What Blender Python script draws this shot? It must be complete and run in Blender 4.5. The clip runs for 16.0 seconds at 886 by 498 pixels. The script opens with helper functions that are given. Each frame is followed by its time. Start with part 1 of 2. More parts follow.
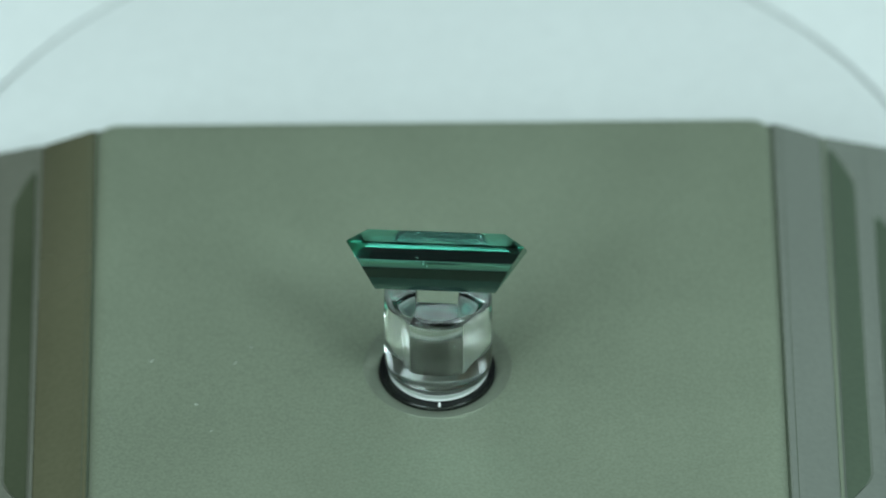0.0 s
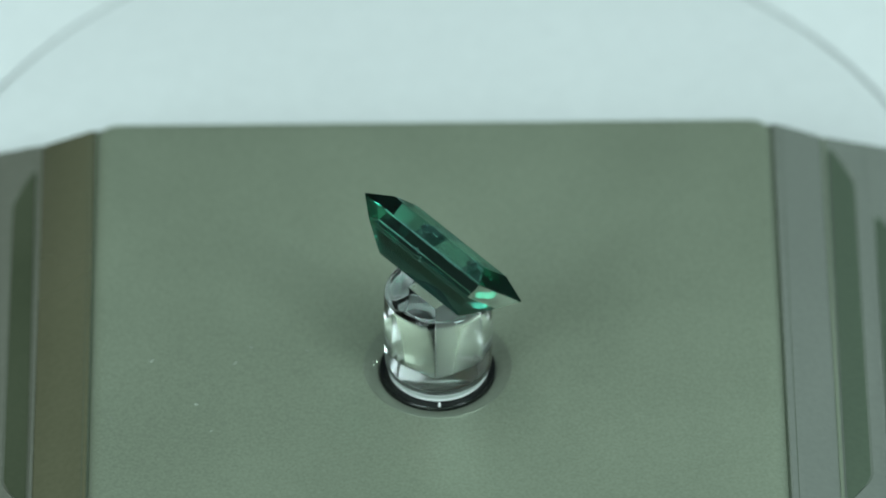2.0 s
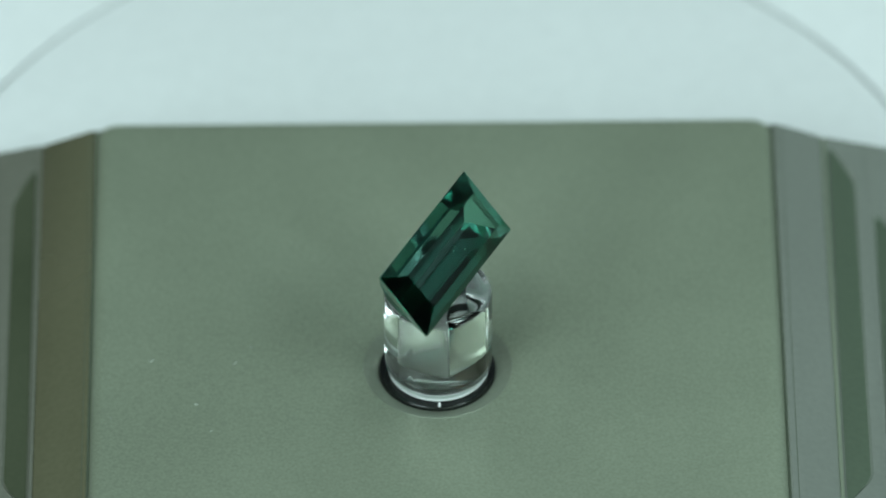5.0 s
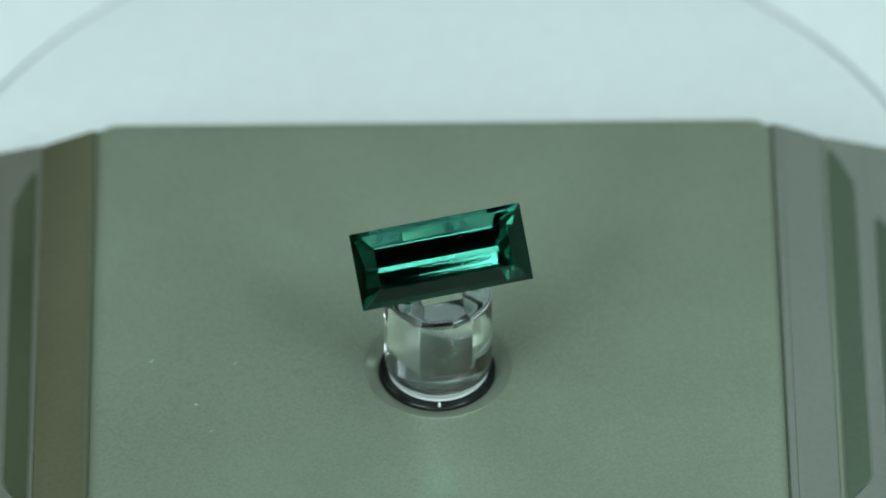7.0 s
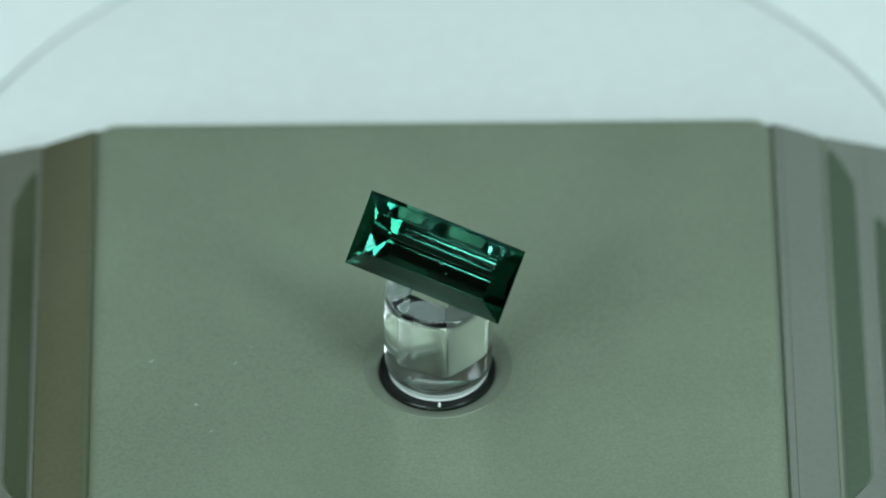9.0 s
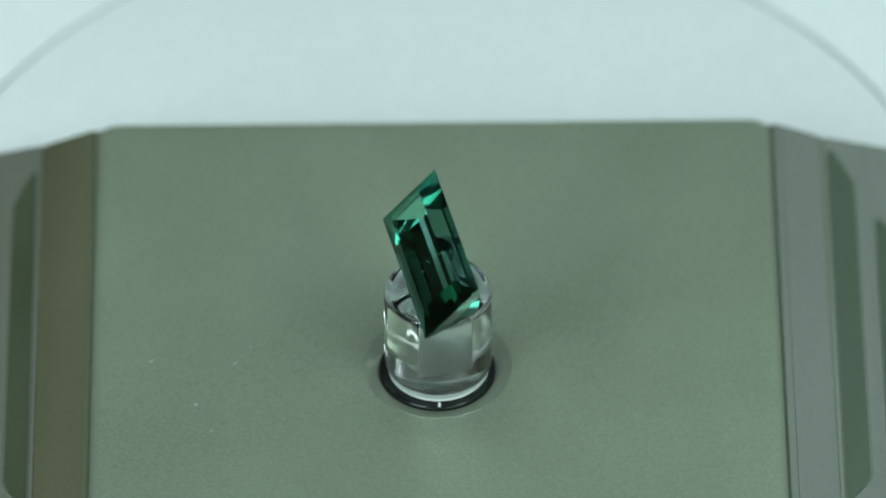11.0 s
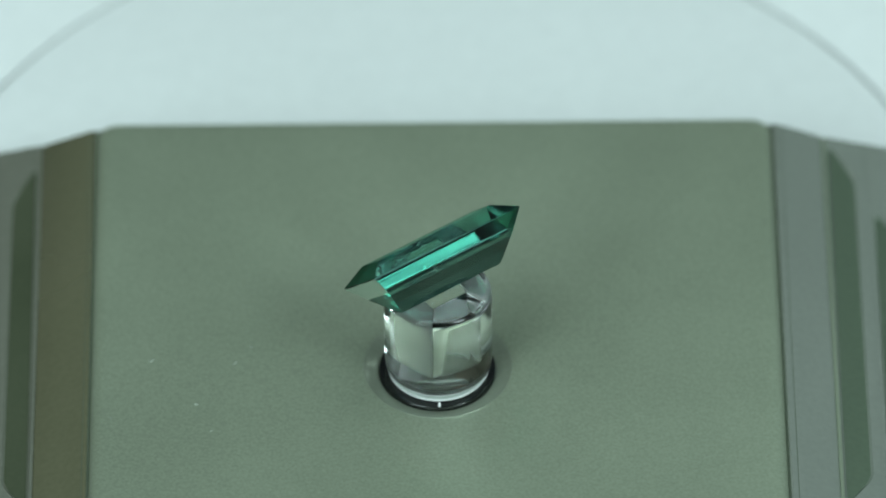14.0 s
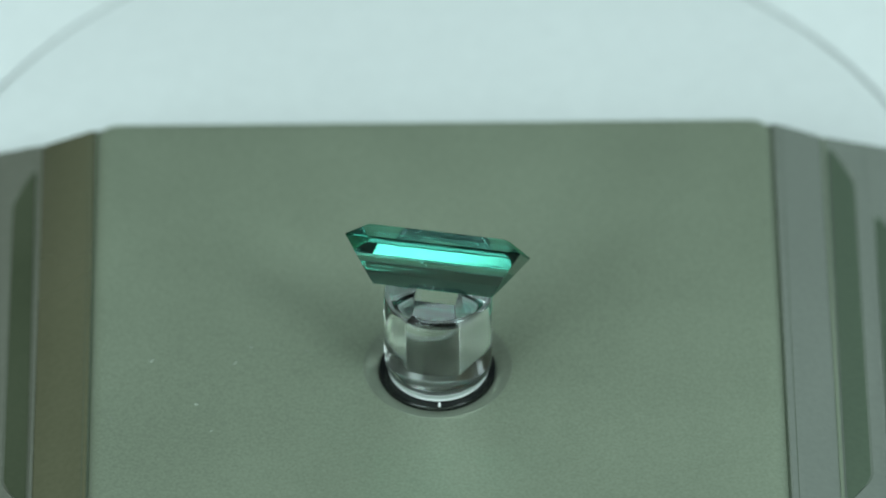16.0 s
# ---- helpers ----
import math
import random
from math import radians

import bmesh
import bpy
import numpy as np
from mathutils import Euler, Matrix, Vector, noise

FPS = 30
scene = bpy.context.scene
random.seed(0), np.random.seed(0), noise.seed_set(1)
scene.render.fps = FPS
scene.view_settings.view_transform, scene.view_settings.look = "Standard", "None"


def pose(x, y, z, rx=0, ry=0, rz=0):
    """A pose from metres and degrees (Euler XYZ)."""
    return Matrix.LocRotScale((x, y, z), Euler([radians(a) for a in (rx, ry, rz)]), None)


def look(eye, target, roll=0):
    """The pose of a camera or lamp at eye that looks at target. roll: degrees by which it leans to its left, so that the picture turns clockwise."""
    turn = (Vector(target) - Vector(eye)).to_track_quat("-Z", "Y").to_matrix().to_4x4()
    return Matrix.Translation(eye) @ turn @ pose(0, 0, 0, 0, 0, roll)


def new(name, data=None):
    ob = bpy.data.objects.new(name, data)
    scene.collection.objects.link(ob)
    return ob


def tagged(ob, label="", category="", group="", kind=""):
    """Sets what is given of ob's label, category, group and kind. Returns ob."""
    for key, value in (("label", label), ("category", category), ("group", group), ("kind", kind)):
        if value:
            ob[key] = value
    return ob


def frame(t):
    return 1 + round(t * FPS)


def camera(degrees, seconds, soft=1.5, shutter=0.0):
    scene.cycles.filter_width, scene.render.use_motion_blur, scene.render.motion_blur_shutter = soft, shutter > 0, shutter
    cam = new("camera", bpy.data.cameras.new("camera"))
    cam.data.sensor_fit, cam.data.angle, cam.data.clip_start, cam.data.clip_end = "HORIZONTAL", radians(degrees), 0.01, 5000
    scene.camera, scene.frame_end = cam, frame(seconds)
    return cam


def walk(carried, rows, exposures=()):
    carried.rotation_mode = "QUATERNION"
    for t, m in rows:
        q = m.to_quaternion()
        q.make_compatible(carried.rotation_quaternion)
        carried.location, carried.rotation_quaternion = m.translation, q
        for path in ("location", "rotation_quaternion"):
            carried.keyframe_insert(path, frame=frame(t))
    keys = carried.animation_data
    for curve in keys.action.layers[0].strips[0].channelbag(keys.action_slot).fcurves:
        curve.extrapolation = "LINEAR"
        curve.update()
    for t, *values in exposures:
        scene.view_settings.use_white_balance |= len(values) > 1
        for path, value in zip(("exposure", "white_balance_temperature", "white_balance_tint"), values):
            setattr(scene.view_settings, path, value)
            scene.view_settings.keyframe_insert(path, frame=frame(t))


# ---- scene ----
MM = 0.001
cam = camera(5.385, 16.0, soft=1.8)
cam.data.dof.use_dof = True
cam.data.dof.focus_distance = 0.640
cam.data.dof.aperture_fstop = 24.0
EYE = (0.0, -0.46297, 0.45205)
VIEW = look(EYE, (0.000361, 0.00553, 0.00583), -0.328)
walk(cam, [(0.0, VIEW), (16.0, VIEW)])

# ---- light: a wide lamp overhead, soft lamps in front, two slim ones beside them ----
world = bpy.data.worlds.new("studio")
world.use_nodes = True
scene.world = world
world.node_tree.nodes["Background"].inputs[0].default_value = (0.62, 0.86, 0.88, 1)
world.node_tree.nodes["Background"].inputs[1].default_value = 0.02
scene.view_settings.exposure = 0.0
LAMP_COLOUR = (0.77, 1.0, 1.0)


def area_lamp(name, eye, target, sx, sy, watts):
    data = bpy.data.lights.new(name, "AREA")
    data.shape, data.size, data.size_y = "RECTANGLE", sx, sy
    data.energy, data.color = watts, LAMP_COLOUR
    ob = new(name, data)
    ob.matrix_world = look(eye, target)
    return ob


def lamp_at(name, azimuth, elevation, distance, sx, sy, radiance):
    """A flat lamp facing the pedestal; azimuth from the camera's side, positive to the east."""
    a, e = radians(azimuth), radians(elevation)
    eye = (distance * math.cos(e) * math.sin(a), -distance * math.cos(e) * math.cos(a), distance * math.sin(e))
    area_lamp(name, eye, (0, 0, 0.01), sx, sy, radiance * math.pi * sx * sy)


area_lamp("lamp_overhead", (0, -0.085, 0.45), (0, -0.0851, 0), 0.36, 0.33, 4.15 * math.pi * 0.36 * 0.33)
lamp_at("lamp_east", 46.5, 45, 0.38, 0.112, 0.13, 9.0)
lamp_at("lamp_west", -36, 39.5, 0.38, 0.16, 0.10, 8.0)
lamp_at("lamp_low_west", -39, 24.5, 0.38, 0.085, 0.09, 8.0)
lamp_at("lamp_side_east", 66, 43, 0.38, 0.095, 0.02, 4.0)
lamp_at("lamp_side_west", -54, 40.5, 0.38, 0.04, 0.018, 5.0)

# ---- turning ----
START, SPEED = 176.07, -22.913


def turn(t):
    return pose(0, 0, 0, 0, 0, START + SPEED * t)


TIMES = [i * 0.5 for i in range(33)]


# ---- materials ----
def material(name):
    m = bpy.data.materials.new(name)
    m.use_nodes = True
    return m, m.node_tree, m.node_tree.nodes["Principled BSDF"]


def noise_node(nt, scale, detail=4.0, rough=0.55, stretch=None):
    tc = nt.nodes.new("ShaderNodeTexCoord")
    n = nt.nodes.new("ShaderNodeTexNoise")
    n.inputs["Scale"].default_value, n.inputs["Detail"].default_value = scale, detail
    n.inputs["Roughness"].default_value = rough
    if stretch:
        mp = nt.nodes.new("ShaderNodeMapping")
        mp.inputs["Scale"].default_value = stretch
        nt.links.new(tc.outputs["Object"], mp.inputs[0])
        nt.links.new(mp.outputs[0], n.inputs["Vector"])
    else:
        nt.links.new(tc.outputs["Object"], n.inputs["Vector"])
    return n


def ramp(nt, src, lo, hi, a=0.3, b=0.7):
    r = nt.nodes.new("ShaderNodeValToRGB")
    r.color_ramp.elements[0].position, r.color_ramp.elements[1].position = a, b
    r.color_ramp.elements[0].color, r.color_ramp.elements[1].color = (*lo, 1), (*hi, 1)
    nt.links.new(src, r.inputs[0])
    return r


def surface(name, lo, hi, rough, metal=0.0, big=120.0, fine=6000.0, bump=0.15, rough_var=0.06, bump_mm=0.02, specular=0.5):
    """Two scales of variation: broad tone drift and fine grain with relief."""
    m, nt, b = material(name)
    n1, n2 = noise_node(nt, big, 3.0), noise_node(nt, fine, 3.0)
    mix = nt.nodes.new("ShaderNodeMath")
    mix.operation = "MULTIPLY_ADD"
    mix.inputs[1].default_value = 0.45
    sc = nt.nodes.new("ShaderNodeMath")
    sc.operation = "MULTIPLY"
    sc.inputs[1].default_value = 0.55
    nt.links.new(n2.outputs[0], sc.inputs[0])
    nt.links.new(n1.outputs[0], mix.inputs[0])
    nt.links.new(sc.outputs[0], mix.inputs[2])
    r = ramp(nt, mix.outputs[0], lo, hi)
    nt.links.new(r.outputs[0], b.inputs["Base Color"])
    mr = nt.nodes.new("ShaderNodeMapRange")
    mr.inputs["To Min"].default_value, mr.inputs["To Max"].default_value = rough - rough_var, rough + rough_var
    nt.links.new(n1.outputs[0], mr.inputs[0])
    nt.links.new(mr.outputs[0], b.inputs["Roughness"])
    bp = nt.nodes.new("ShaderNodeBump")
    bp.inputs["Strength"].default_value, bp.inputs["Distance"].default_value = bump, bump_mm * MM
    nt.links.new(n2.outputs[0], bp.inputs["Height"])
    nt.links.new(bp.outputs[0], b.inputs["Normal"])
    b.inputs["Metallic"].default_value = metal
    b.inputs["Specular IOR Level"].default_value = specular
    return m


def clear(name, colour, ior, rough=0.0):
    m, nt, b = material(name)
    b.inputs["Base Color"].default_value = (*colour, 1)
    b.inputs["Roughness"].default_value = rough
    b.inputs["IOR"].default_value = ior
    b.inputs["Transmission Weight"].default_value = 1.0
    return m


def stone(name, colour, gloss=0.022, rough=0.0):
    """Coloured crystal: every passage and every inner reflection deepens its colour, the outer polish reflects white."""
    m, nt, b = material(name)
    nt.nodes.remove(b)
    out = next(n for n in nt.nodes if n.type == "OUTPUT_MATERIAL")
    body, polish, both = (nt.nodes.new(k) for k in ("ShaderNodeBsdfGlass", "ShaderNodeBsdfGlossy", "ShaderNodeAddShader"))
    body.inputs["Color"].default_value, body.inputs["IOR"].default_value = (*colour, 1), 1.64
    body.inputs["Roughness"].default_value = 0.0
    polish.inputs["Color"].default_value, polish.inputs["Roughness"].default_value = (gloss, gloss, gloss, 1), rough
    nt.links.new(body.outputs[0], both.inputs[0])
    nt.links.new(polish.outputs[0], both.inputs[1])
    nt.links.new(both.outputs[0], out.inputs["Surface"])
    return m


DISH = surface("polished_grey_green_metal", (0.30, 0.335, 0.26), (0.38, 0.42, 0.33), 0.3, 0.6, 60, 2500, 0.05)


def striate(m, along, across, depth_mm):
    """Faint growth lines along the length of a polished stone."""
    nt = m.node_tree
    tc, mp, nz, bp = (nt.nodes.new(k) for k in ("ShaderNodeTexCoord", "ShaderNodeMapping", "ShaderNodeTexNoise", "ShaderNodeBump"))
    mp.inputs["Scale"].default_value = (along, across, across)
    nz.inputs["Scale"].default_value = 1.0
    nz.inputs["Detail"].default_value = 1.5
    bp.inputs["Strength"].default_value, bp.inputs["Distance"].default_value = 1.0, depth_mm * MM
    nt.links.new(tc.outputs["Object"], mp.inputs[0])
    nt.links.new(mp.outputs[0], nz.inputs["Vector"])
    nt.links.new(nz.outputs[0], bp.inputs["Height"])
    for b in [n for n in nt.nodes if n.type.startswith("BSDF")]:
        nt.links.new(bp.outputs[0], b.inputs["Normal"])


PLATE = surface("satin_grey_green_metal", (0.272, 0.31, 0.229), (0.41, 0.463, 0.346), 0.31, 0.5, 60, 4600, 0.2)
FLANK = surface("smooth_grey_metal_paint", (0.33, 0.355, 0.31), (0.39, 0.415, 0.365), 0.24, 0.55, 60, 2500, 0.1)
# west copies of FLANK, their brown reflection and duller light put into the colour
FLANK_REFLECT_BROWN = surface("smooth_grey_paint_brown_reflection", (0.15, 0.148, 0.09), (0.19, 0.185, 0.117), 0.26, 0.35, 60, 2500, 0.1)
FLANK_REFLECT_WARM = surface("grey_metal_paint_warm_reflection", (0.2, 0.205, 0.165), (0.25, 0.255, 0.21), 0.3, 0.4, 60, 2500, 0.1)
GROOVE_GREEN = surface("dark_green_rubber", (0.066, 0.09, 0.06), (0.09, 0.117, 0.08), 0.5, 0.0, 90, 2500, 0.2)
# west copy of the groove rubber, its shade put into the colour
GROOVE_SHADED = surface("dark_rubber_shaded_olive", (0.04, 0.05, 0.026), (0.06, 0.07, 0.04), 0.55, 0.0, 90, 2500, 0.2)
WHITE = surface("white_matte_acrylic", (0.7, 0.712, 0.712), (0.76, 0.772, 0.772), 0.5, 0.0, 25, 900, 0.05)
BOARD = surface("bright_white_acrylic", (0.775, 0.785, 0.785), (0.83, 0.84, 0.84), 0.5, 0.0, 25, 900, 0.05)
SEAM_SHADE = surface("green_seam_shade", (0.055, 0.07, 0.045), (0.075, 0.09, 0.06), 0.6, 0.0, 90, 2500, 0.1)
STEEL = surface("satin_steel", (0.32, 0.34, 0.33), (0.4, 0.42, 0.41), 0.35, 1.0, 90, 2500, 0.08)
# plain white that stands for glints on the rotor and the acrylic foot
GLINT = surface("white_glint", (0.78, 0.79, 0.78), (0.86, 0.86, 0.85), 0.35, 0.0, 90, 2500, 0.1)
HUB_GREY = surface("pale_grey_plastic", (0.5, 0.56, 0.52), (0.6, 0.66, 0.62), 0.35, 0.0, 90, 2500, 0.1)
DUST = surface("pale_dust", (0.26, 0.29, 0.235), (0.31, 0.34, 0.28), 0.8, 0.0, 800, 9000, 0.3)
BLACK = surface("gloss_black_plastic", (0.006, 0.007, 0.007), (0.012, 0.013, 0.013), 0.16, 0.0, 90, 3000, 0.05)
DARK = surface("dark_grey_cloth", (0.02, 0.024, 0.026), (0.032, 0.036, 0.04), 0.85, 0.0, 6, 300, 0.2)
GREY = surface("grey_cloth", (0.09, 0.095, 0.09), (0.13, 0.135, 0.13), 0.85, 0.0, 6, 300, 0.2)
PALE_PANEL = surface("pale_reflection_panel", (0.45, 0.47, 0.46), (0.55, 0.56, 0.55), 0.8, 0.0, 6, 900, 0.2)
BROWN = surface("brown_reflection_panel", (0.12, 0.085, 0.05), (0.2, 0.15, 0.1), 0.6, 0.0, 10, 300, 0.2)
ACRYLIC = clear("clear_acrylic", (0.97, 0.99, 0.98), 1.49, 0.04)
FROST = clear("frosted_acrylic", (0.97, 0.98, 0.98), 1.49, 0.22)
FROST.node_tree.nodes["Principled BSDF"].inputs["Transmission Weight"].default_value = 0.88
PUTTY = clear("clear_putty", (0.98, 0.99, 0.99), 1.3, 0.0)
GEM = stone("green_tourmaline", (0.43, 0.67, 0.62))
# white gloss added on the end facets to stand for their pale reflection
GEM_TIP = stone("tourmaline_tip_reflection", (0.2, 0.36, 0.3), 0.36, 0.2)
GEM_DEEP = stone("deep_green_tourmaline", (0.17, 0.52, 0.38))
striate(GEM, 55, 2600, 0.0035)


# ---- mesh helpers ----
def mesh_of(bm, name, mat, smooth=False):
    bmesh.ops.recalc_face_normals(bm, faces=bm.faces)
    me = bpy.data.meshes.new(name)
    if smooth:
        for f in bm.faces:
            f.smooth = True
        for e in bm.edges:
            if len(e.link_faces) == 2 and e.calc_face_angle() > radians(32):
                e.smooth = False
    bm.to_mesh(me)
    bm.free()
    me.materials.append(mat)
    return me


def part(name, bm, mat, parent, label="", smooth=True):
    ob = new(name, mesh_of(bm, name, mat, smooth))
    ob.parent = parent
    if label:
        tagged(ob, label)
    return ob


def thing(name, label, category, m=None, kind=""):
    ob = new(name)
    ob.empty_display_size = 0.01
    if m is not None:
        ob.matrix_world = m
    return tagged(ob, label, category, kind=kind)


def rrect(cx, cy, hx, hy, r, n=12):
    """Outline of a rounded rectangle in millimetres, 4 * (n + 1) points."""
    pts = []
    for k, (sx, sy) in enumerate(((1, 1), (-1, 1), (-1, -1), (1, -1))):
        for i in range(n + 1):
            a = radians(90) * (k + i / n)
            pts.append((cx + sx * (hx - r) + r * math.cos(a), cy + sy * (hy - r) + r * math.sin(a)))
    return pts


def loft(bm, loops, close_start=False, close_end=False, ring=False):
    """Skin between closed loops of equal length; each loop is a list of 3D points in millimetres."""
    rows = [[bm.verts.new([c * MM for c in p]) for p in loop] for loop in loops]
    n = len(rows[0])
    pairs = list(zip(rows, rows[1:])) + ([(rows[-1], rows[0])] if ring else [])
    for a, b in pairs:
        for i in range(n):
            j = (i + 1) % n
            bm.faces.new((a[i], a[j], b[j], b[i]))
    if close_start:
        bm.faces.new(rows[0])
    if close_end:
        bm.faces.new(rows[-1])
    return bm


def at_z(points, z):
    return [(x, y, z) for x, y in points]


def circle(r, n=12, cx=0, cy=0):
    return rrect(cx, cy, r, r, r, n)


# ---- white base with an inset round disc ----
BASE_Z, DISC_Y, DISC_R = -6.0, 15.38, 36.68
bm = loft(bmesh.new(), [at_z(circle(DISC_R + 0.29, 32, -0.2, DISC_Y), BASE_Z - 3),
                        at_z(circle(DISC_R + 0.29, 32, -0.2, DISC_Y), BASE_Z - 0.03),
                        at_z(circle(DISC_R + 0.31, 32, -0.2, DISC_Y), BASE_Z),
                        at_z(rrect(0, 10, 38, 41, 3, 32), BASE_Z),
                        at_z(rrect(0, 10, 38, 41, 3, 32), BASE_Z - 3)], ring=True)
ground = new("ground", mesh_of(bm, "ground", BOARD, True))
tagged(ground, "white matte base board with a round opening", "base board", kind="structure")
disc = thing("round_disc", "round white matte disc set flush in the white base", "disc", pose(-0.2 * MM, DISC_Y * MM, 0))
bm = loft(bmesh.new(), [at_z(circle(DISC_R - 0.3, 32), BASE_Z - 3), at_z(circle(DISC_R - 0.3, 32), BASE_Z)], True, True)
part("face", bm, WHITE, disc)
bm = loft(bmesh.new(), [at_z(circle(DISC_R - 0.3, 32), BASE_Z - 3), at_z(circle(DISC_R - 0.3, 32), BASE_Z + 0.003), at_z(circle(DISC_R - 0.04, 32), BASE_Z + 0.003),
                        at_z(circle(DISC_R, 32), BASE_Z - 0.04), at_z(circle(DISC_R, 32), BASE_Z - 3)], ring=True)
part("rim", bm, WHITE, disc, "thin bevelled white rim")

# ---- unseen walls added round the set, brown and pale ones to tint reflections ----


def slab(name, x0, x1, y0, y1, z0, z1, mat, label, category):
    bm = loft(bmesh.new(), [at_z(((x0, y0), (x1, y0), (x1, y1), (x0, y1)), z0),
                            at_z(((x0, y0), (x1, y0), (x1, y1), (x0, y1)), z1)], True, True)
    return tagged(new(name, mesh_of(bm, name, mat)), label, category, kind="structure")


slab("wall_north", -120, 120, 400, 404, -9, 640, GREY, "dark grey cloth back wall of the room", "wall")
slab("wall_north_west", -420, -120, 400, 404, -9, 640, BROWN, "unseen brown panel added in the back wall for its reflection", "wall")
slab("wall_north_east", 120, 420, 400, 404, -9, 640, PALE_PANEL, "unseen pale panel added in the back wall for its reflection", "wall")
slab("wall_south", -420, 420, -644, -640, -9, 640, DARK, "dark grey cloth wall of the room", "wall")
slab("wall_east", 420, 424, -640, 400, -9, 640, PALE_PANEL, "unseen pale side wall added for its reflection", "wall")
slab("wall_west", -424, -420, -640, 400, -9, 640, BROWN, "unseen brown side wall added for its reflection", "wall")
slab("ceiling", -424, 424, -644, 404, 640, 644, GREY, "dark grey cloth ceiling over the set", "ceiling")
slab("floor", -430, 430, -650, 410, -14, -9.0, GREY, "dark grey table under the base board", "floor")

# ---- display stand ----
stand = thing("display_stand", "grey-green metal display stand with sloping grooved sides", "stand", pose(0, 0, BASE_Z * MM, 0, 0, 0.25))


def raised(loops):
    """Shift from the plate's level to the stand's foot."""
    return [[(x, y, z - BASE_Z) for x, y, z in loop] for loop in loops]


HX, HY, PLATE_CX = 23.75, 24.92, -0.1
bm = loft(bmesh.new(), raised([
    at_z(circle(5.12, 12, -0.05), -1.6), at_z(circle(5.12, 12, -0.05), -0.015), at_z(circle(5.16, 12, -0.05), 0.0),
    at_z(rrect(PLATE_CX, 0, HX - 1.0, HY - 0.5, 0.9), 0.0),
    at_z(rrect(PLATE_CX, 0, HX - 0.65, HY - 0.33, 1.0), -0.03),
    at_z(rrect(PLATE_CX, 0, HX - 0.35, HY - 0.18, 1.1), -0.12),
    at_z(rrect(PLATE_CX, 0, HX - 0.12, HY - 0.06, 1.2), -0.27),
    at_z(rrect(PLATE_CX, 0, HX, HY, 1.3), -0.5),
    at_z(rrect(PLATE_CX, 0, HX, HY, 1.3), -1.6)]), ring=True)
part("top_plate", bm, PLATE, stand, "satin grey-green metal plate with rounded corners")
bm = loft(bmesh.new(), raised([
    at_z(circle(4.03, 12, -0.08), -1.6), at_z(circle(4.03, 12, -0.08), -0.40), at_z(circle(4.08, 12, -0.08), -0.36), at_z(circle(4.35, 12, -0.05), -0.30),
    at_z(circle(4.6, 12, -0.05), -0.21), at_z(circle(4.85, 12, -0.05), -0.1), at_z(circle(5.02, 12, -0.05), -0.03), at_z(circle(5.1, 12, -0.05), -0.008), at_z(circle(5.115, 12, -0.05), -0.02), at_z(circle(5.11, 12, -0.05), -1.6)]), ring=True)
part("dish_ring", bm, DISH, stand, "shallow polished metal ring round the rotor")
# body under the plate
bm = loft(bmesh.new(), raised([
    at_z(rrect(0, -0.3, 33, 24.2, 2.0), BASE_Z), at_z(rrect(0, -0.3, 33, 24.2, 2.0), -5.2),
    at_z(rrect(-0.1, 0, 24.6, 24.55, 0.8), -4.6), at_z(rrect(-0.1, 0, 24.6, 24.55, 0.8), -1.62),
    at_z(circle(6), -1.62), at_z(circle(6), -4.0)]), True, True)
part("body", bm, FLANK, stand)


def slot(cx, cy, hx, hy, r, slant=3.2):
    """Long groove whose ends run slanting, shorter on the outer side."""
    out = []
    for x, y in rrect(cx, cy, hx, hy, r):
        k = min(1.0, max(0.0, (x - cx + hx) / (2 * hx)))
        out.append((x, y - slant * k if y > cy else y + slant * k))
    return out


def flank_z(x):
    """Height of the sloping side at distance x from the middle."""
    x = abs(x)
    return -0.62 - (x - 24.1) * 0.4 if x < 27.6 else -2.02 - (x - 27.6) * 0.24


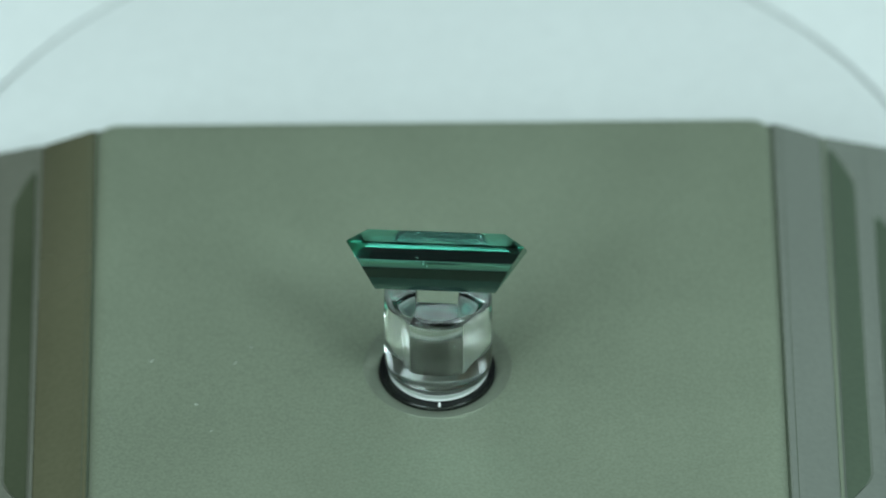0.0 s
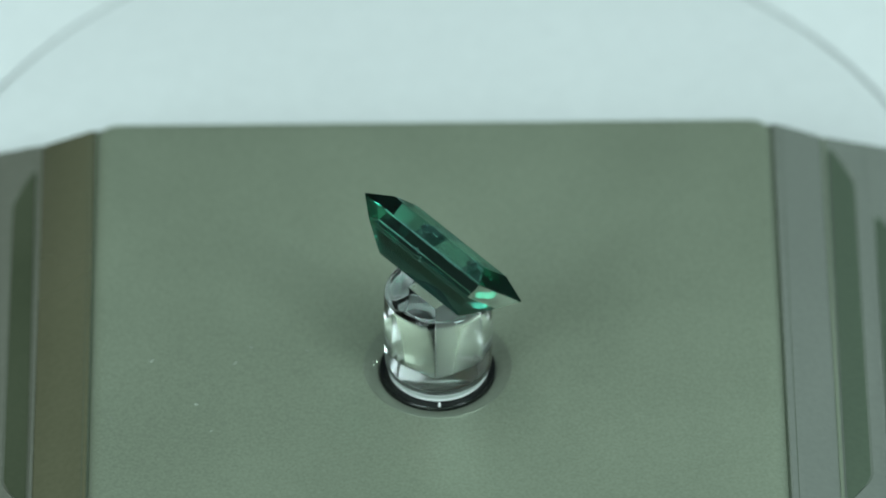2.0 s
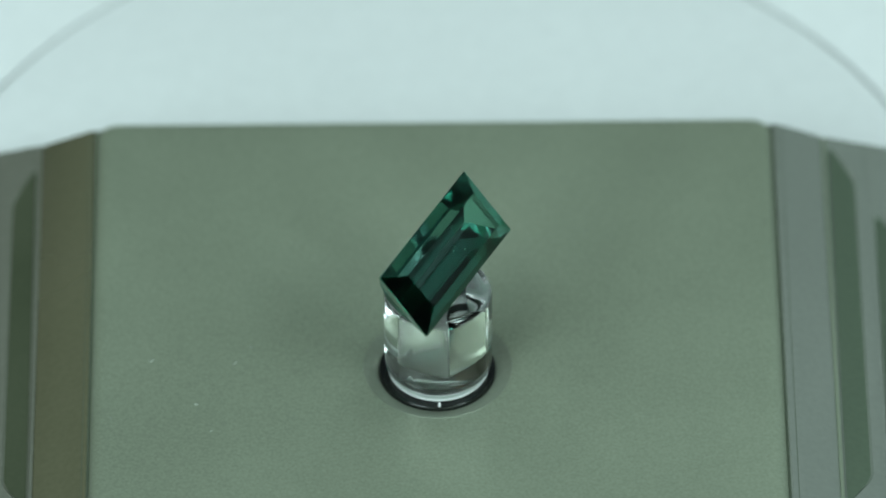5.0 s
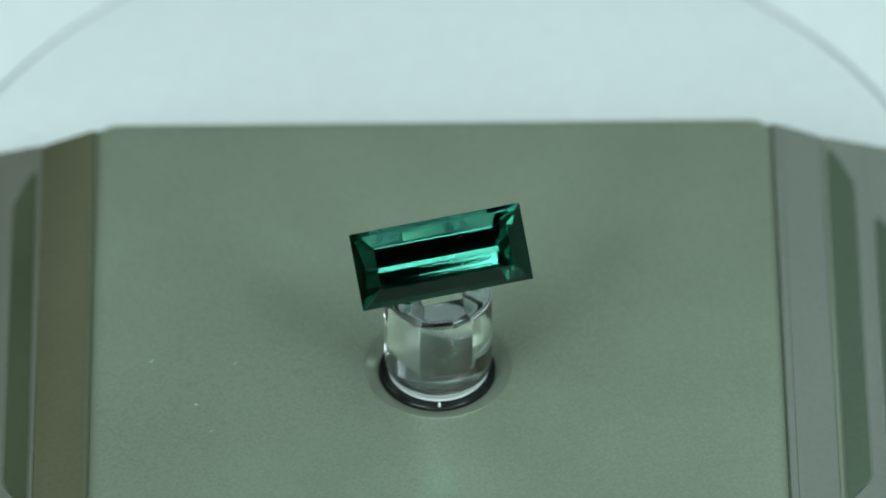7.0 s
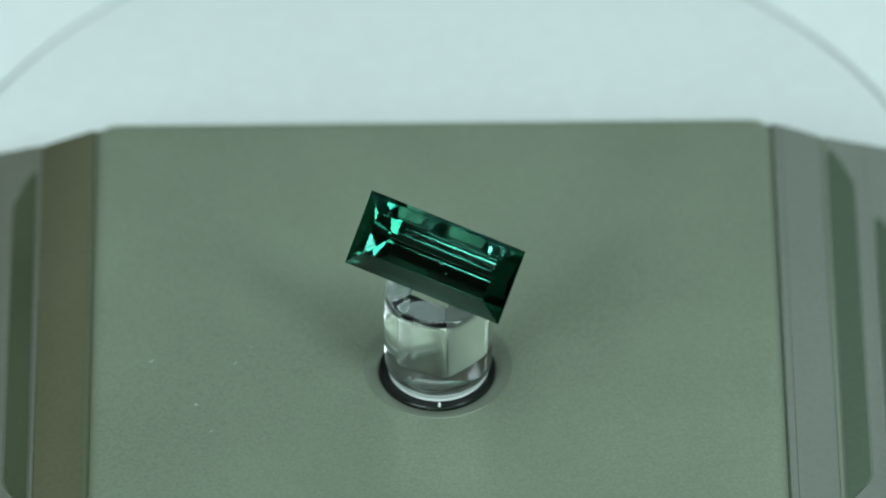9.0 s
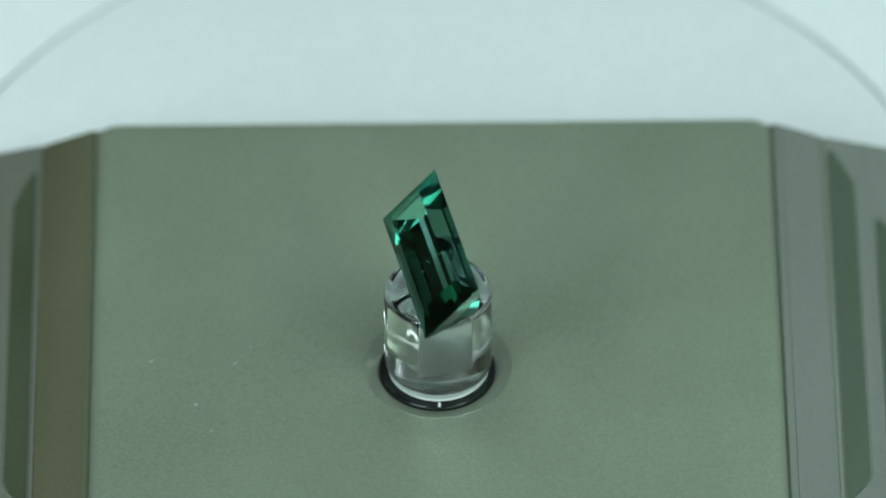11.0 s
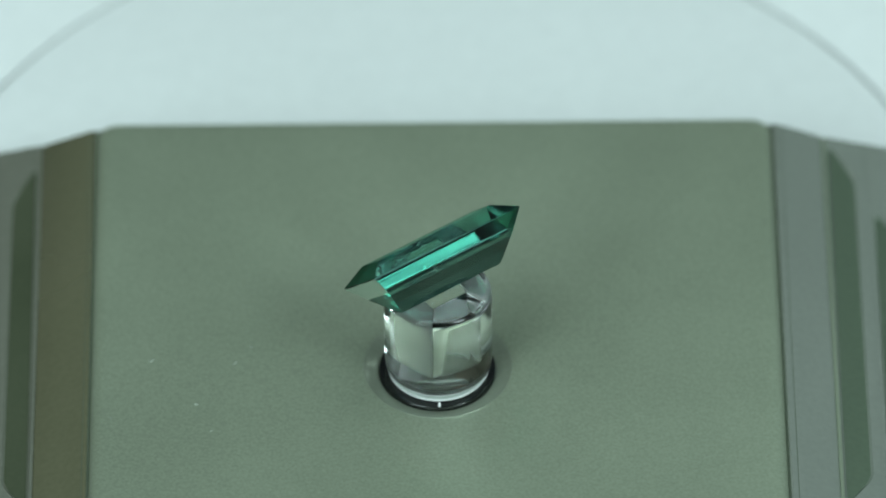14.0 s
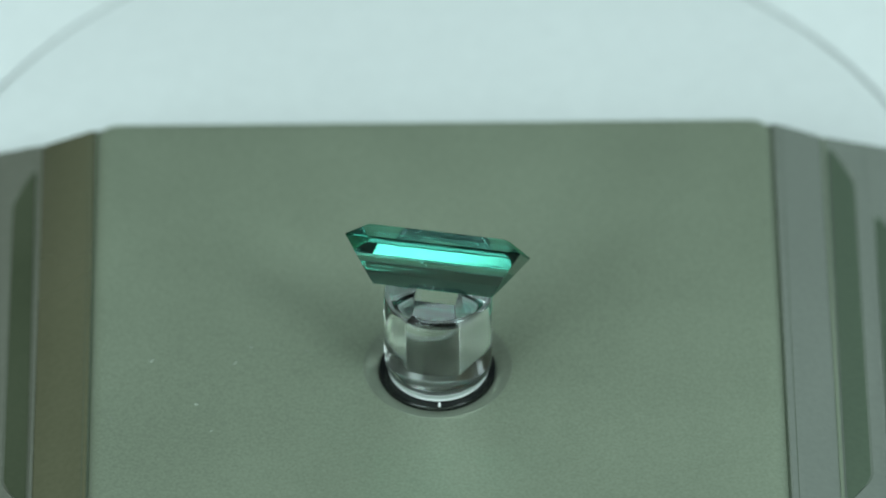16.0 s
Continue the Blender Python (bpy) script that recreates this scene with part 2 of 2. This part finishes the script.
SLOTS = {1: ((28.58, 6.2, 1.04, 18.2), (31.9, 4.2, 1.25, 14.0)), -1: ((28.98, 5.6, 0.96, 17.4), (32.2, 4.2, 1.25, 14.0))}
for side in (1, -1):
    def on_flank(points, dz=0.0):
        return [(side * x, y, flank_z(x) + dz) for x, y in points]

    # inner band between plate and ridge; the west one has its brown reflection painted in
    bm = bmesh.new()
    x_in, x_out = (23.84 if side > 0 else 24.05), SLOTS[side][0][0] - SLOTS[side][0][2] - 0.25
    loft(bm, raised([on_flank(rrect((x_in + x_out) / 2, 0.0, (x_out - x_in) / 2, 24.85, 0.2), -1.5),
                     on_flank(rrect((x_in + x_out) / 2, 0.0, (x_out - x_in) / 2, 24.85, 0.2), -0.12),
                     on_flank(rrect((x_in + x_out) / 2, 0.0, (x_out - x_in) / 2 - 0.14, 24.8, 0.15))]), True, True)
    part("side_band", bm, FLANK if side > 0 else FLANK_REFLECT_BROWN, stand, "smooth grey metal side band" if side > 0 else "smooth grey side band with a brown reflection coloured in")
    # shallow seam between plate and band, its strip coloured dark for the gap's shade
    bm = loft(bmesh.new(), raised([at_z(rrect(side * 23.6, 0.0, 0.8, 24.8, 0.1, 3), -1.58), at_z(rrect(side * 23.6, 0.0, 0.8, 24.8, 0.1, 3), -0.72)]), True, True)
    part("seam", bm, SEAM_SHADE, stand, "strip in the gap beside the plate, its shade coloured in")
    # ridge beside the groove
    bm = bmesh.new()
    xr = x_out + 0.13
    loft(bm, raised([on_flank(rrect(xr, 3.0, 0.13, 21.8, 0.1, 3), -1.5), on_flank(rrect(xr, 3.0, 0.13, 21.8, 0.1, 3), -0.02),
                     on_flank(rrect(xr, 3.0, 0.07, 21.7, 0.06, 3), 0.06)]), True, True)
    part("ridge", bm, PLATE if side > 0 else FLANK_REFLECT_WARM, stand, "thin metal ridge")
    # frames round the grooves
    edge = [x_out + 0.26, 30.45 if side > 0 else 30.75, 33.4]
    for k, (sx, sy, hw, hl) in enumerate(SLOTS[side]):
        bm = bmesh.new()
        a, b = edge[k], edge[k + 1]
        outer = rrect((a + b) / 2, 0.0, (b - a) / 2, 24.85, 0.05)
        inner = slot(sx, sy, hw, hl, 0.5)
        deep = slot(sx, sy, hw - 0.32, hl - 0.4, 0.4)
        loft(bm, raised([on_flank(outer, -1.5), on_flank(outer, -0.01), on_flank(rrect((a + b) / 2, 0.0, (b - a) / 2 - 0.02, 24.8, 0.05)), on_flank(inner), on_flank(deep, -0.42), on_flank(deep, -1.4)]))
        part("groove_frame", bm, FLANK if side > 0 else FLANK_REFLECT_WARM, stand, "grey metal frame with a rounded groove")
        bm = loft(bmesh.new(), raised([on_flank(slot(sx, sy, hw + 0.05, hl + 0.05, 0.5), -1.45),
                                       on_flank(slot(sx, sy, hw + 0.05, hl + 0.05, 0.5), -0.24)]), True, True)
        part("groove_insert", bm, GROOVE_GREEN if side > 0 else GROOVE_SHADED, stand, "dark green recessed strip" if side > 0 else "dark recessed strip, its duller light coloured in as olive")

# black rotor in the plate's opening, with a white hub that carries the pedestal
RX, P_FOOT = -0.08, 0.46
bm = loft(bmesh.new(), raised([at_z(circle(3.98, 12, RX), -1.5), at_z(circle(3.98, 12, RX), -0.13), at_z(circle(3.95, 12, RX), -0.1)]), True, True)
part("rotor", bm, BLACK, stand, "glossy black round rotor")
bm = loft(bmesh.new(), raised([at_z(circle(3.34), -0.1), at_z(circle(3.34), 0.44), at_z(circle(3.3), P_FOOT + 0.008), at_z(circle(2.35), P_FOOT + 0.008), at_z(circle(2.3), 0.42)]), True, True)
part("hub", bm, HUB_GREY, stand, "pale grey plastic round hub")
# two white rings modelled for the bright glints along the acrylic's bottom edge
for z, r in ((0.0, 3.42), (P_FOOT - 0.06, 3.36)):
    bm = loft(bmesh.new(), raised([at_z(circle(r - 0.12), z - 0.06), at_z(circle(r), z - 0.04), at_z(circle(r + 0.05), z + 0.02), at_z(circle(r), z + 0.08), at_z(circle(r - 0.12), z + 0.1)]), ring=True)
    part("foot_glint", bm, GLINT, stand, "white ring standing for a glint at the pedestal's foot")
# added metal ring that throws lamplight up into the clear pedestal
bm = loft(bmesh.new(), raised([at_z(circle(2.95), 0.40), at_z(circle(2.95), P_FOOT + 0.012), at_z(circle(2.36), P_FOOT + 0.012), at_z(circle(2.36), 0.40)]), ring=True)
part("hub_reflector", bm, STEEL, stand, "satin steel reflecting ring added in the hub")
bm = loft(bmesh.new(), raised([at_z(circle(2.28, 8), 0.425), at_z(circle(2.24, 8), 0.456)]), True, True)
part("shaft_end", bm, BLACK, stand, "black shaft end in the hub")

# the fixed highlight on the black rotor, modelled as a pale tab
bm = loft(bmesh.new(), raised([at_z(rrect(0.03, -3.72, 0.09, 0.2, 0.05, 3), -0.1), at_z(rrect(0.03, -3.72, 0.07, 0.18, 0.04, 3), -0.02)]), True, True)
part("rotor_glint", bm, GLINT, stand, "tiny pale tab standing for a highlight on the rotor")

# dust lying on the plate
bm = bmesh.new()
rng = random.Random(5)
SPOTS = [(-19.7, 0.7, 0.3), (-16.6, -3.6, 0.28), (-12.9, 2.0, 0.22), (-22.4, -4.9, 0.16), (-14.0, 0.4, 0.24), (-9.0, 1.6, 0.16), (10.3, 13.4, 0.22), (12.0, 21.6, 0.2), (16.7, 21.7, 0.18),
         (-15.5, -6.2, 0.2), (4.9, -6.8, 0.12), (18.2, -8.9, 0.16), (-5.0, 19.5, 0.14), (20.0, 8.5, 0.14)]
SPOTS += [(rng.uniform(-22, 22), rng.uniform(-12, 22), rng.uniform(0.03, 0.09)) for _ in range(90)]
for x, y, r in SPOTS:
    if math.hypot(x, y) < 5.6:
        continue
    turned, long = rng.uniform(0, 3.14), rng.uniform(1.0, 2.4)
    ring = []
    for i in range(6):
        a = i * math.pi / 3
        u, v = r * math.cos(a) * rng.uniform(0.7, 1.2) * long * 0.5, r * math.sin(a) * rng.uniform(0.5, 1.0) * 0.45
        ring.append((x + u * math.cos(turned) - v * math.sin(turned), y + u * math.sin(turned) + v * math.cos(turned)))
    h = min(0.03, r * 0.2)
    loft(bm, [at_z(ring, 0.002), at_z([(x + (p - x) * 0.6, y + (q - y) * 0.6) for p, q in ring], h)], False, True)
dust = new("dust", mesh_of(bm, "dust", DUST))
tagged(dust, "tiny pale dust flecks lying on the metal plate", "dust", kind="stuff")

# ---- clear pedestal ----
pedestal = thing("pedestal", "clear acrylic cylinder with a square bore", "pedestal")
PR, P0, P1, HOLE = 3.70, 0.46, 7.48, 1.42
PFLOOR = P0 + 0.95
bore = rrect(0, 0, HOLE, HOLE, 0.06, 12)
bore1 = rrect(0, 0, HOLE - 0.12, HOLE - 0.12, 0.06, 12)
bore2 = rrect(0, 0, HOLE + 0.07, HOLE + 0.07, 0.08, 12)
bm = loft(bmesh.new(), [at_z(circle(PR - 0.36), P0), at_z(circle(PR - 0.09), P0 + 0.24), at_z(circle(PR - 0.02), P0 + 0.36), at_z(circle(PR), P0 + 0.5),
                        at_z(circle(PR), P1 - 0.6), at_z(circle(PR - 0.08), P1 - 0.3), at_z(circle(PR - 0.28), P1 - 0.09), at_z(circle(PR - 0.58), P1),
                        at_z(bore2, P1 - 0.02), at_z(bore, P1 - 0.12), at_z(bore, PFLOOR + 0.12), at_z(bore1, PFLOOR)], True, True)
cylinder = part("cylinder", bm, ACRYLIC, pedestal)
cylinder.data.materials.append(FROST)
for f in cylinder.data.polygons:  # two walls of the bore are left as milled
    if math.hypot(f.center.x, f.center.y) < 2.2 * MM and abs(f.normal.x) > 0.7 and PFLOOR * MM - 0.00001 < f.center.z < (P1 - 0.05) * MM:
        f.material_index = 1
for dx in (-2.35, 2.4):
    bm = loft(bmesh.new(), [at_z(circle(0.5, 6, dx, -0.6), P1 - 0.01), at_z(circle(0.42, 6, dx, -0.6), P1 + 0.25), at_z(circle(0.3, 6, dx, -0.6), P1 + 0.6),
                            at_z(circle(0.36, 6, dx, -0.6), P1 + 1.10)], True, True)
    part("putty", bm, PUTTY, pedestal, "clear dab of mounting putty")

# ---- gemstone: rectangular step cut ----
L2, W2 = 6.0, 2.63
TIERS = [  # half length, half width, height over the girdle
    (4.66, 1.4255, 0.920), (L2, W2, 0.05), (L2, W2, -0.05),
    (5.225, 1.908, -1.228), (5.175, 1.828, -1.32), (4.28, 0.3581, -2.7646), (4.08, 0.01, -3.0446)]
bm = bmesh.new()
rows = [[bm.verts.new((sx * a * MM, sy * b * MM, z * MM)) for sx, sy in ((1, 1), (-1, 1), (-1, -1), (1, -1))] for a, b, z in TIERS]
for a, b in zip(rows, rows[1:]):
    for i in range(4):
        bm.faces.new((a[i], a[(i + 1) % 4], b[(i + 1) % 4], b[i]))
bm.faces.new(rows[0])
bm.faces.new(rows[-1])
gem = new("gemstone", mesh_of(bm, "gemstone", GEM))
gem.data.materials.append(GEM_DEEP)
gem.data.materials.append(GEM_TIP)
for f in gem.data.polygons:  # crown's ends deeper in colour; end facets under girdle get a painted pale reflection
    if abs(f.normal.x) > 0.4 and f.normal.z > 0.3:
        f.material_index = 1
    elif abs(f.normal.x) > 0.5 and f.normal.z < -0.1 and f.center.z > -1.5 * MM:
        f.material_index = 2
tagged(gem, "teal green rectangular step-cut gemstone tilted on the pedestal", "gemstone")
INCLUSION = surface("pale_mineral", (0.6, 0.7, 0.66), (0.8, 0.88, 0.84), 0.4, 0.0, 400, 9000, 0.3)
for k, (x, y, z, a) in enumerate(((1.25, 1.05, 0.45, 10), (1.45, 1.1, 0.38, -30), (0.85, -0.15, -0.6, 0), (0.6, -0.3, -0.7, 40), (1.3, -0.75, -0.2, 15))):
    w = 0.026 + 0.006 * k
    bm = loft(bmesh.new(), [[(w * math.cos(q) * 1.9, w * math.sin(q) * (0.7 + 0.3 * (q > 2)), zz * 0.02) for q in (0, 1.2, 2.1, 3.3, 4.4, 5.4)] for zz in (-1, 1)], True, True)
    speck = part("inclusion", bm, INCLUSION, gem, "tiny pale inclusion in the stone", False)
    speck.matrix_local = pose(x * MM, y * MM, z * MM, 0, 0, a)
SEAT = pose(0.09 * MM, -0.545 * MM, 10.84 * MM, 46.32, 0.34, 0) @ pose(0, 0, 0, 0, 0, -0.22)


def motions():
    walk(pedestal, [(t, turn(t)) for t in TIMES])
    walk(gem, [(t, turn(t) @ SEAT) for t in TIMES])


motions()
